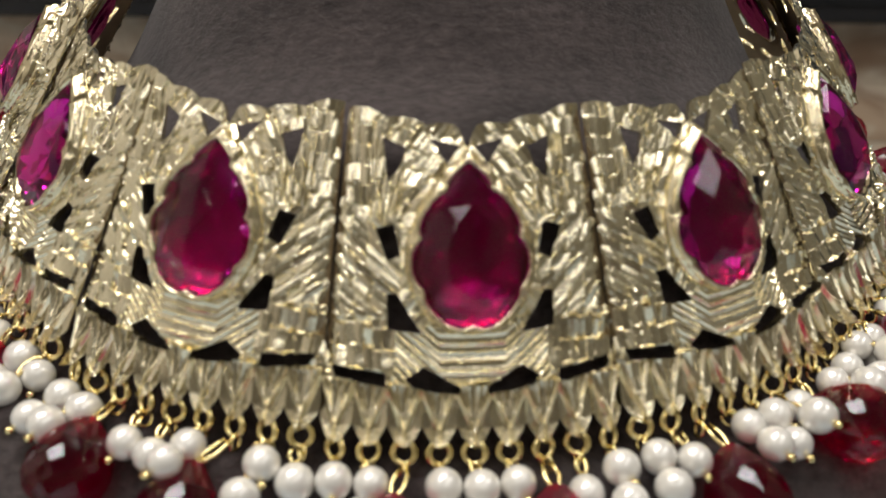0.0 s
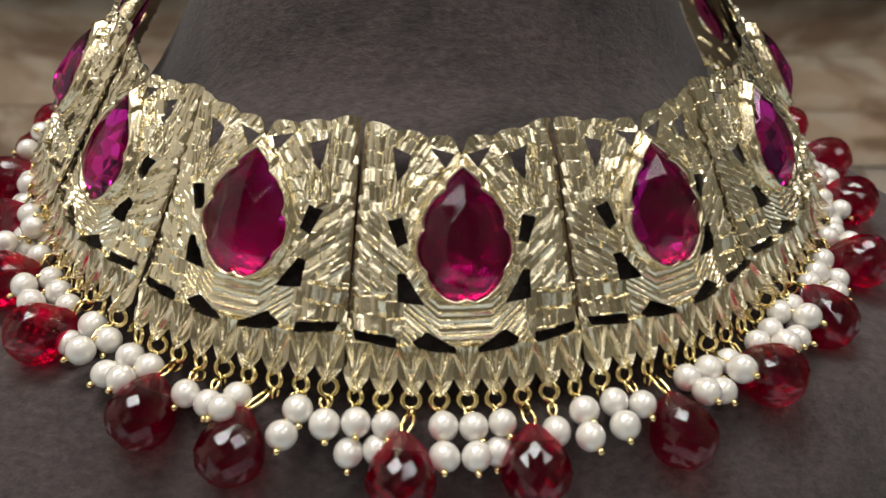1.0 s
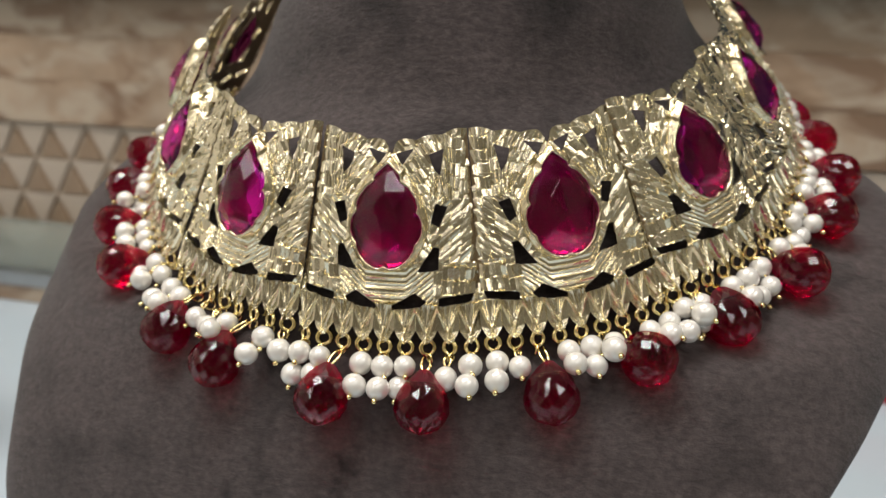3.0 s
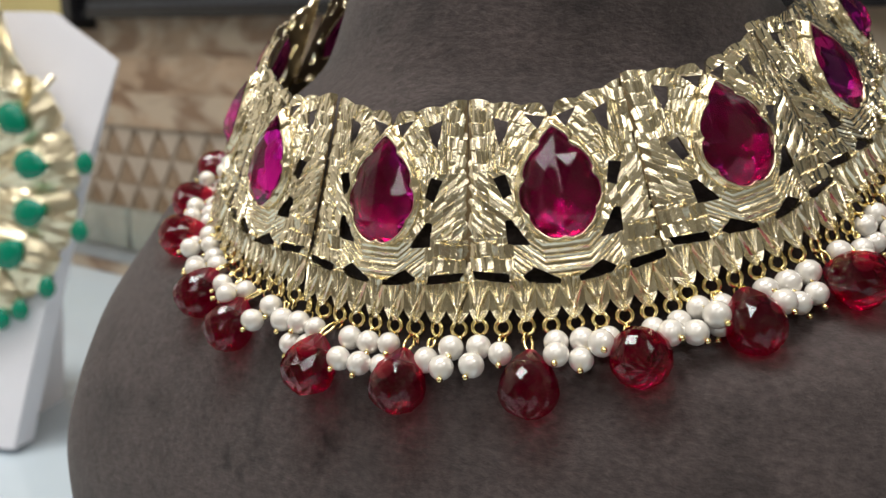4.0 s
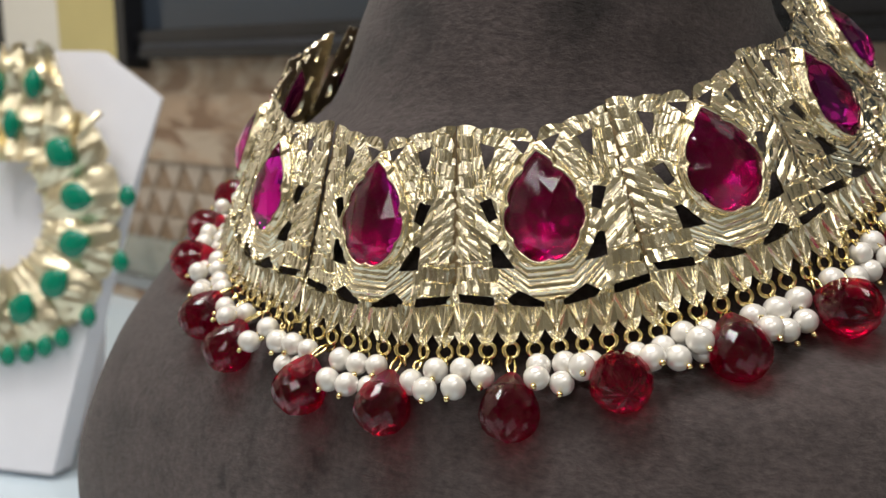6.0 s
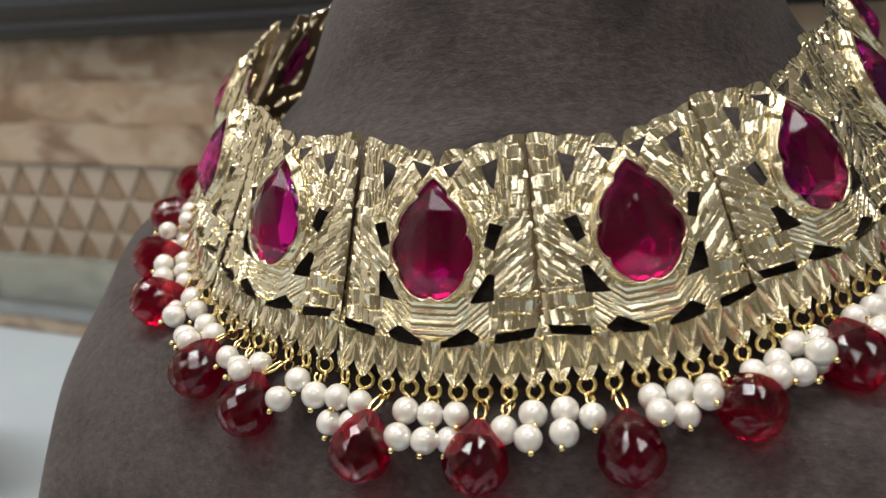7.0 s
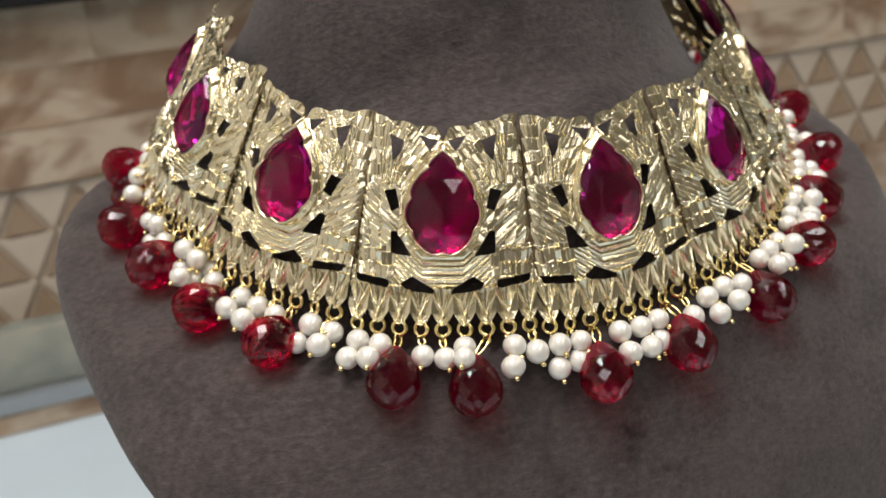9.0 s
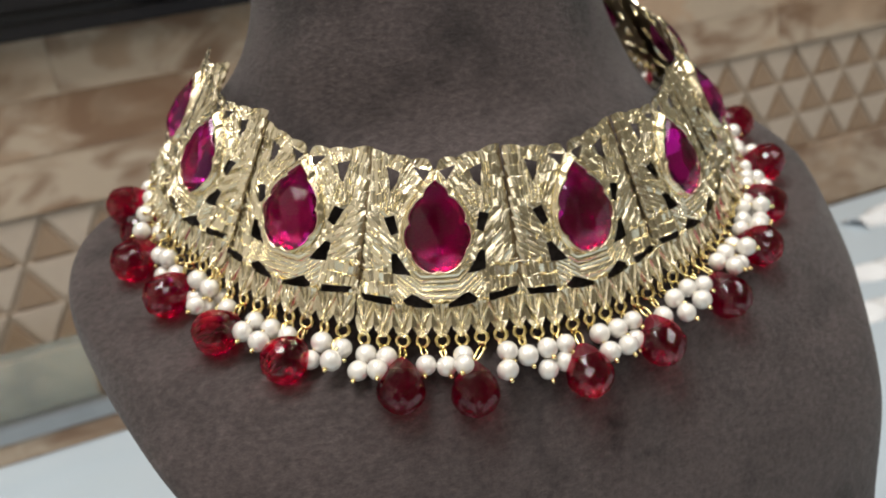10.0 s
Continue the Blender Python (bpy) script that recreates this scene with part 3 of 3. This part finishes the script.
def clear_of(q, radius):
    """q, moved so that a ball of this radius keeps clear of those already placed."""
    for _ in range(12):
        hit = [(o, r) for o, r in PLACED if (q - o).length < (r + radius) * 0.97]
        if not hit:
            break
        for o, r in hit:
            gap = q - o
            if gap.length < 1e-6:
                gap = Vector((1e-4, 0, 0))
            q = q + gap.normalized() * ((r + radius) - gap.length) * 0.6
    return q


def strand(p, q, out, across):
    """The doubled gold wire from a ring to what hangs from it."""
    wire(p + across * 0.0004, q, across * rnd.uniform(0.0002, 0.0009) + out * 0.0003)
    wire(p - across * 0.0004, q, across * rnd.uniform(-0.0009, -0.0002) + out * 0.0002)


for px, py, pz, turn, wide, tall in PANELS:
    stand = pose(px, py, pz, 0, 0, turn) @ pose(0, 0, 0, 0, -10 if turn < -85 else 0, 0)
    seat = stand @ Matrix.Diagonal((wide, 1.0, tall, 1.0))
    panel = part("panel", PANEL, parent=necklace, m=seat)
    part("stone", STONE, parent=panel, label="pink-red faceted pear stone")
    part("bezel", BEZEL, parent=panel)
    part("reflector", REFLECTOR_BACK, parent=panel)
    world_of = NECK @ seat
    hung = {}
    for i in range(9):
        w = half_width(HIGH)
        x = TRIM * (-w + (i + 0.5) * 2 * w / 9)
        top = on_panel(x, HIGH - 0.0002, -0.0001)
        m = stand @ Matrix.Translation((top.x * wide, top.y, top.z * tall)) @ pose(0, 0, -0.0013, -30, 0, math.degrees(x / (RT + HIGH * 0.53))) @ pose(0, 0, 0, 0, rnd.uniform(-10, 10), rnd.uniform(-35, 35))
        part("ring", RING, parent=necklace, m=m)
        part("ring", LINK, parent=necklace, m=m @ pose(rnd.uniform(-0.0003, 0.0003), 0, -0.0023, rnd.uniform(-25, 25), 0, rnd.uniform(50, 110)))
        p = world_of @ on_panel(x, HIGH + 0.0026, 0.0004)
        out = (world_of.to_3x3() @ Vector((math.sin(x / 0.09), -math.cos(x / 0.09), 0)))
        out.z = 0
        out.normalize()
        across = Vector((-out.y, out.x, 0))
        way = (out * 0.34 - Vector((0, 0, 1))).normalized()
        hung[i] = (p, out, across, way)
        if i in (2, 6):
            end = min((Vector(h) for h in HANG), key=lambda h: (h - p - way * 0.011).length)
            if (end - p - way * 0.011).length < 0.006:
                axis = (Vector((0, 0, 1)) - Vector((end.x - 0.003, end.y - 0.183, 0)).normalized() * (0.55 + 3.0 * abs(end.x))).normalized()
                q = end + axis * 0.0072
            else:
                q = rest(p + way * 0.0030, 0.0012)
                end = rest(p + way * 0.0122, 0.0054)
                axis = (q - end).normalized()
            turned = axis.to_track_quat("Z", "Y").to_matrix().to_4x4()
            part("ruby_drop", DROPS[rnd.randrange(3)], parent=necklace, m=INV @ Matrix.Translation(q) @ turned @ pose(0, 0, 0, 0, 0, rnd.uniform(0, 360)), label="red faceted glass drop")
            PLACED.append((q - axis * 0.0082, 0.0050))
            PLACED.append((q - axis * 0.0030, 0.0020))
            strand(p, q - axis * 0.0010, out, across)
    for i in range(9):
        if i in (2, 6):
            continue
        p, out, across, way = hung[i]
        for far in ((rnd.uniform(0.0046, 0.0058),) if rnd.random() < 0.15 else (rnd.uniform(0.0026, 0.0034), rnd.uniform(0.0054, 0.0066))):
            k = rnd.randrange(4)
            lift = 0.003 + (0.0016 if far > 0.006 else 0.0)
            q = rest(p + way * (far - 0.0005) + across * rnd.uniform(-0.0009, 0.0009), lift)
            size = (0.0026, 0.0025, 0.0027, 0.0024)[k]
            q = rest(clear_of(q, size), size)
            PLACED.append((q, size))
            part("pearl", PEARLS[k], parent=necklace, m=INV @ Matrix.Translation(q) @ pose(0, 0, 0, rnd.uniform(0, 360), rnd.uniform(0, 360), 0))
            down = (q - p).normalized()
            tail = (down + out * rnd.uniform(-0.1, 0.5) + across * rnd.uniform(-0.3, 0.3)).normalized()
            part("bead", BEAD, parent=necklace, m=INV @ Matrix.Translation(q + tail * 0.0031))
            strand(p, q - down * 0.0024, out, across)

# ---------------------------------------------------------------- the counter and what stands on it
counter = tagged(empty("counter", pose(0, 0, 0)), "white glass-topped shop counter against the stone wall", "counter")
part("top", box(-1.6, -0.35, TABLE_Z - 0.02, 1.6, WALL_Y - 0.012, TABLE_Z, 0.002), TABLE, counter)
part("body", box(-1.55, -0.28, -0.70, 1.55, WALL_Y - 0.02, TABLE_Z - 0.022), WHITE, counter)

strip = tagged(empty("red_trim", pose(0.62, WALL_Y - 0.006, 0)), "red and grey trim strip along the counter's back edge", "trim", kind="structure")
part("red_panel", box(-0.42, -0.006, 0.168, -0.12, 0.003, 0.203, 0.001), RED_STRIP, strip)
part("grey_rail", box(-0.42, -0.012, 0.151, -0.12, 0.003, 0.167, 0.002), STEEL, strip)
part("red_line", box(-0.42, -0.010, 0.1405, -0.12, 0.003, 0.150, 0.001), RED_STRIP, strip)

case = tagged(empty("glass_upstand", pose(-0.62, WALL_Y - 0.03, TABLE_Z)), "low greenish glass upstand with a metal rail on the counter", "glass screen")
for gx in (-0.46, -0.155, 0.15):
    part("pane", box(gx, -0.004, 0.034, gx + 0.30, 0.004, 0.088, 0.001), PANE, case)
part("rail", box(-0.47, -0.010, 0.018, 0.47, 0.010, 0.034, 0.002), STEEL, case)
part("base", box(-0.47, -0.008, 0.0005, 0.47, 0.012, 0.018, 0.001), MARBLE, case)



def plastic_wrap(x, y, turn, length, seed):
    """A crumpled strip of glossy white film that lies on the counter."""
    pr = random.Random(seed)
    phase, n, w = pr.uniform(0, 6), 28, 9
    bm = bmesh.new()
    skins = []
    for lift in (0.0, 0.0006):
        skins.append([[bm.verts.new((length * (i / (n - 1) - 0.5), 0.034 * (j / (w - 1) - 0.5) + 0.004 * math.sin(i * 0.5 + phase),
                                     0.0005 + lift + 0.005 * (1 + math.sin(i * 0.62 + phase + 0.35 * j)) * math.sin(math.pi * j / (w - 1)))) for j in range(w)] for i in range(n)])
    low, top = skins
    for i in range(n - 1):
        for j in range(w - 1):
            bm.faces.new((low[i][j], low[i][j + 1], low[i + 1][j + 1], low[i + 1][j]))
            bm.faces.new((top[i][j], top[i + 1][j], top[i + 1][j + 1], top[i][j + 1]))
        for j, flip in ((0, 1), (w - 1, -1)):
            bm.faces.new((low[i][j], low[i + 1][j], top[i + 1][j], top[i][j])[::flip])
    for j in range(w - 1):
        bm.faces.new((low[0][j], top[0][j], top[0][j + 1], low[0][j + 1]))
        bm.faces.new((low[-1][j], low[-1][j + 1], top[-1][j + 1], top[-1][j]))
    bmesh.ops.recalc_face_normals(bm, faces=bm.faces[:])
    return tagged(part("plastic_wrap", mesh_of(bm, "plastic_wrap", FILM, True), m=pose(x, y, TABLE_Z, 0, 0, turn)), "crumpled strip of glossy white plastic film on the counter", "plastic wrap", "plastic wraps")


for x, y, turn, length, seed in ((0.620, 0.585, 12, 0.10, 1), (0.500, 0.478, -8, 0.13, 2), (0.445, 0.415, -14, 0.12, 3)):
    plastic_wrap(x, y, turn, length, seed)


def lathe(rows, n=32):
    return loft([[(r * math.cos(a), r * math.sin(a), z) for a in (2 * math.pi * k / n for k in range(n))] for r, z in rows])


dish = tagged(empty("trinket_dish", pose(0.336, 0.424, TABLE_Z)), "small round silver-rimmed dish lying on the counter", "dish")
part("bowl", mesh_of(lathe([(0.010, 0.0004), (0.014, 0.002), (0.0155, 0.005), (0.0145, 0.005), (0.013, 0.0025), (0.004, 0.002)]), "bowl", WHITE, True), parent=dish)
part("rim", mesh_of(torus(0.0152, 0.0012, 32, 8), "rim", STEEL, True), parent=dish, m=pose(0, 0, 0.0055, 90, 0, 0))

bm = bmesh.new()
bmesh.ops.create_icosphere(bm, subdivisions=4, radius=1)
for v in bm.verts:
    fold = 1 + 0.22 * noise.noise(v.co * 2.1) + 0.06 * noise.noise(v.co * 7)
    v.co = Vector((v.co.x * 0.018 * fold, v.co.y * 0.012 * fold, max(0.0004, 0.0075 + v.co.z * 0.0085 * fold)))
tagged(part("cloth_pouch", mesh_of(bm, "cloth_pouch", POUCH, True), m=pose(0.272, 0.417, TABLE_Z, 0, 0, 20)), "small crumpled brown cloth pouch on the counter", "pouch")

# ---------------------------------------------------------------- a second bust with a green necklace
SECOND = pose(-0.503, 0.284, TABLE_Z, 0, 0, 22) @ pose(0, 0, 0, -7)


OUTLINE = [(0.048, 0.0), (0.067, 0.08), (0.088, 0.16), (0.111, 0.24), (0.121, 0.275), (0.103, 0.287), (0.083, 0.300), (0.076, 0.306)]


def second_bust():
    """A flat-backed white bust: a curved shield with a cut-off neck."""
    t = tagged(empty("white_bust", SECOND), "white leatherette neck bust standing on the counter", "display bust")
    rings = []
    for k in range(40):
        z = 0.001 + 0.305 * k / 39
        j = next(i for i in range(len(OUTLINE) - 1) if OUTLINE[i + 1][1] >= z - 1e-6)
        (x0, z0), (x1, z1) = OUTLINE[j], OUTLINE[j + 1]
        a = x0 + (x1 - x0) * (z - z0) / (z1 - z0)
        front = []
        for i in range(25):
            x = -a + 2 * a * i / 24
            front.append((x, -0.035 * math.sqrt(max(0, 1 - (x / 0.16) ** 2)) + 0.02 * (1 - math.cos(z * 8)) * 0.3, z))
        rings.append(front + [(a, -0.012, z), (-a, -0.012, z)])
    part("shield", loft(rings), WHITE, t)
    part("prop", box(-0.02, -0.012, 0.001, 0.02, 0.07, 0.16, 0.004), WHITE, t)
    return t


second = second_bust()


def cabochon(rx, rz, mat, name):
    bm = bmesh.new()
    bmesh.ops.create_uvsphere(bm, u_segments=14, v_segments=8, radius=1)
    for v in bm.verts:
        v.co = Vector((v.co.x * rx * (1 - 0.35 * max(0, v.co.z)), v.co.y * 0.004, v.co.z * rz))
    return mesh_of(bm, name, mat, True)


def green_necklace():
    """A broad gold collar in joined plates with green stones and drops, and its pendant plate higher up."""
    t = tagged(empty("green_necklace", SECOND), "gold collar with green stones and drops on the white bust", "necklace")
    stone, bead = cabochon(0.0105, 0.0125, GREEN, "stone"), cabochon(0.0065, 0.0078, GREEN, "drop")
    gr = random.Random(9)
    for k in range(-5, 6):
        a = radians(k * 25)
        c, q = math.sin(a), math.cos(a)
        bm = bmesh.new()
        rows = []
        for i in range(9):
            for j in range(9):
                r = 0.043 + 0.058 * j / 8 - 0.004 * (i in (0, 8))
                b = a + radians(-12.2 + 24.4 * i / 8)
                lift = 0.006 * math.sin(math.pi * i / 8) * math.sin(math.pi * j / 8) + gr.uniform(0, 0.0016)
                rows.append(bm.verts.new((math.sin(b) * r, -0.037 - lift + 0.10 * (math.sin(b) * r) ** 2 * 6, 0.190 - math.cos(b) * r * 1.02)))
        for i in range(8):
            for j in range(8):
                bm.faces.new((rows[i * 9 + j], rows[i * 9 + j + 1], rows[i * 9 + j + 10], rows[i * 9 + j + 9]))
        edge = bmesh.ops.extrude_face_region(bm, geom=bm.faces[:])
        for v in edge["geom"]:
            if isinstance(v, bmesh.types.BMVert):
                v.co.y += 0.002
        bmesh.ops.recalc_face_normals(bm, faces=bm.faces[:])
        plate = part("plate", bm, GOLD_DULL, t)
        x, z = c * 0.074, 0.190 - q * 0.074
        part("stone", stone, parent=plate, m=pose(x, -0.045 + 0.6 * x * x, z, 0, math.degrees(a), 0))
        for d in ((-0.145, 0.0, 0.145) if abs(k) < 2 else (-0.05,) if k < 5 else ()):
            x, z = math.sin(a + d) * 0.108, 0.192 - math.cos(a + d) * 0.106
            part("drop", bead, parent=t, m=pose(x, -0.040 + 0.6 * x * x, z))
    part("chain", mesh_of(tube([Vector((0.060, -0.036, 0.232)), Vector((0.072, -0.037, 0.246)), Vector((0.086, -0.034, 0.262))], 0.0022, 8), "chain", GOLD_DULL, True), parent=t)
    bm = bmesh.new()
    rows, n = [], 17
    for i in range(n):
        for j in range(n):
            u, v = i / (n - 1), j / (n - 1)
            x, z = -0.004 + 0.074 * u, 0.226 + 0.079 * v
            fan = 0.0025 * math.sin(u * 26) * (0.4 + v) + 0.002 * math.sin(v * 17 + 3 * u)
            rows.append(bm.verts.new((0.033 + (x - 0.033) * (0.62 + 0.38 * math.sin(math.pi * min(1, 0.15 + v))), -0.040 - 0.006 * math.sin(math.pi * u) - fan - gr.uniform(0, 0.0012), z + 0.004 * math.cos(5 * math.pi * u) * v)))
    for i in range(n - 1):
        for j in range(n - 1):
            bm.faces.new((rows[i * n + j], rows[(i + 1) * n + j], rows[(i + 1) * n + j + 1], rows[i * n + j + 1]))
    edge = bmesh.ops.extrude_face_region(bm, geom=bm.faces[:])
    for v in edge["geom"]:
        if isinstance(v, bmesh.types.BMVert):
            v.co.y += 0.002
    bmesh.ops.recalc_face_normals(bm, faces=bm.faces[:])
    crest = part("crest", bm, GOLD_DULL, t)
    for x, z in ((0.014, 0.278), (0.044, 0.280), (0.026, 0.252)):
        part("stone", stone, parent=crest, m=pose(x, -0.049, z) @ Matrix.Diagonal((0.6, 1, 0.85, 1)))
    for z in (0.226, 0.214, 0.203):
        part("drop", bead, parent=t, m=pose(0.004, -0.043, z) @ Matrix.Diagonal((0.6, 0.6, 0.6, 1)))
    part("strand", mesh_of(tube([(0.006, -0.044, 0.25), (0.004, -0.043, 0.225), (0.004, -0.042, 0.198)], 0.002, 8), "strand", GOLD_RICH, True), parent=t)
    return t


green_necklace()

# ---------------------------------------------------------------- the ledge over the stone wall
ledge = tagged(empty("black_ledge", pose(0, WALL_Y, SHELF)), "black ledge with a glossy strip for its bevel's highlight, under a dark glass screen", "ledge", kind="structure")
part("lower_board", box(-0.868, -0.030, 0.000, 1.79, -0.0005, 0.011, 0.001), BLACK, ledge)
# dark metal strip that stands in for the highlight on the black bevel
part("shine_strip", box(-0.868, -0.032, 0.0115, 1.79, -0.0005, 0.018, 0.003), BEVEL_SHINE, ledge)
part("board", box(-0.868, -0.028, 0.0185, 1.79, -0.0005, 0.034, 0.002), BLACK, ledge)
part("screen", box(-0.868, -0.012, 0.0345, 1.79, -0.0005, 0.65), SCREEN, ledge)
tagged(part("post", box(-0.868, WALL_Y - 0.04, SHELF - 0.012, -0.845, WALL_Y - 0.0005, 1.1, 0.002), BLACK), "black post at the ledge's end", "post", kind="structure")
tagged(part("curtain_panel", box(-1.035, WALL_Y - 0.020, SHELF - 0.012, -0.8685, WALL_Y - 0.0005, 1.1, 0.003), OCHRE), "ochre upright panel beside the mirror", "panel", kind="structure")
tagged(part("cream_panel", box(-1.19, WALL_Y - 0.016, SHELF - 0.012, -1.036, WALL_Y - 0.0005, 1.1, 0.003), PLASTER), "pale cream upright panel", "panel", kind="structure")
tagged(part("dark_panel", box(-1.6, WALL_Y - 0.012, SHELF - 0.012, -1.191, WALL_Y - 0.0005, 1.1, 0.003), BLACK), "dark upright panel", "panel", kind="structure")

# ---------------------------------------------------------------- stone courses and mosaic, piece by piece
sr = random.Random(12)
course_h = (SHELF - BAND_TOP) / 3
SLABS = [mesh_of(box(0, -0.006, 0, length, 0.0, course_h - 0.0002, 0.0001), "stone_slab", MARBLE) for length in (0.72, 0.95, 1.15)]
for row in range(3):
    x = -1.6 + sr.uniform(0, 0.1)
    while x < 0.6:
        k = sr.randrange(3)
        part("stone_slab", SLABS[k], parent=wall, m=pose(x, WALL_Y - 0.0005 - sr.uniform(0, 0.0008), BAND_TOP + row * course_h + 0.0004))
        x += (0.72, 0.95, 1.15)[k] + 0.0002


def triangle(w, h, d):
    bm = bmesh.new()
    low = [bm.verts.new(p) for p in ((-w / 2, 0, 0), (w / 2, 0, 0), (0, 0, h))]
    top = [bm.verts.new(p) for p in ((-w / 2 + 0.001, -d, 0.0006), (w / 2 - 0.001, -d, 0.0006), (0, -d, h - 0.0016))]
    bm.faces.new(top)
    bm.faces.new(low[::-1])
    for i in range(3):
        bm.faces.new((low[i], low[(i + 1) % 3], top[(i + 1) % 3], top[i]))
    bmesh.ops.recalc_face_normals(bm, faces=bm.faces[:])
    return bm


TW, ROWS_OF_TILES = 0.044, 3
TH = (BAND_TOP - BAND_LOW) / ROWS_OF_TILES
UP, DOWN = mesh_of(triangle(TW * 0.72, TH - 0.009, 0.003), "mosaic_tile", TILE_BROWN), mesh_of(triangle(TW - 0.001, TH - 0.001, 0.003), "mosaic_tile", TILE_WHITE)
for row in range(ROWS_OF_TILES):
    for i in range(-24, 22):
        x, z = i * TW + (row % 2) * TW / 2, BAND_LOW + row * TH
        part("mosaic_tile", UP, parent=wall, m=pose(x, WALL_Y - 0.0005, z + 0.001))
        part("mosaic_tile", DOWN, parent=wall, m=pose(x + TW / 2, WALL_Y - 0.0005, z + TH - 0.001, 0, 180, 0))
skirt = tagged(part("skirting", box(-1.6, WALL_Y - 0.008, TABLE_Z + 0.0005, 1.6, WALL_Y - 0.0005, BAND_LOW - 0.001, 0.001), MARBLE), "tan stone skirting behind the counter", "skirting", kind="structure")
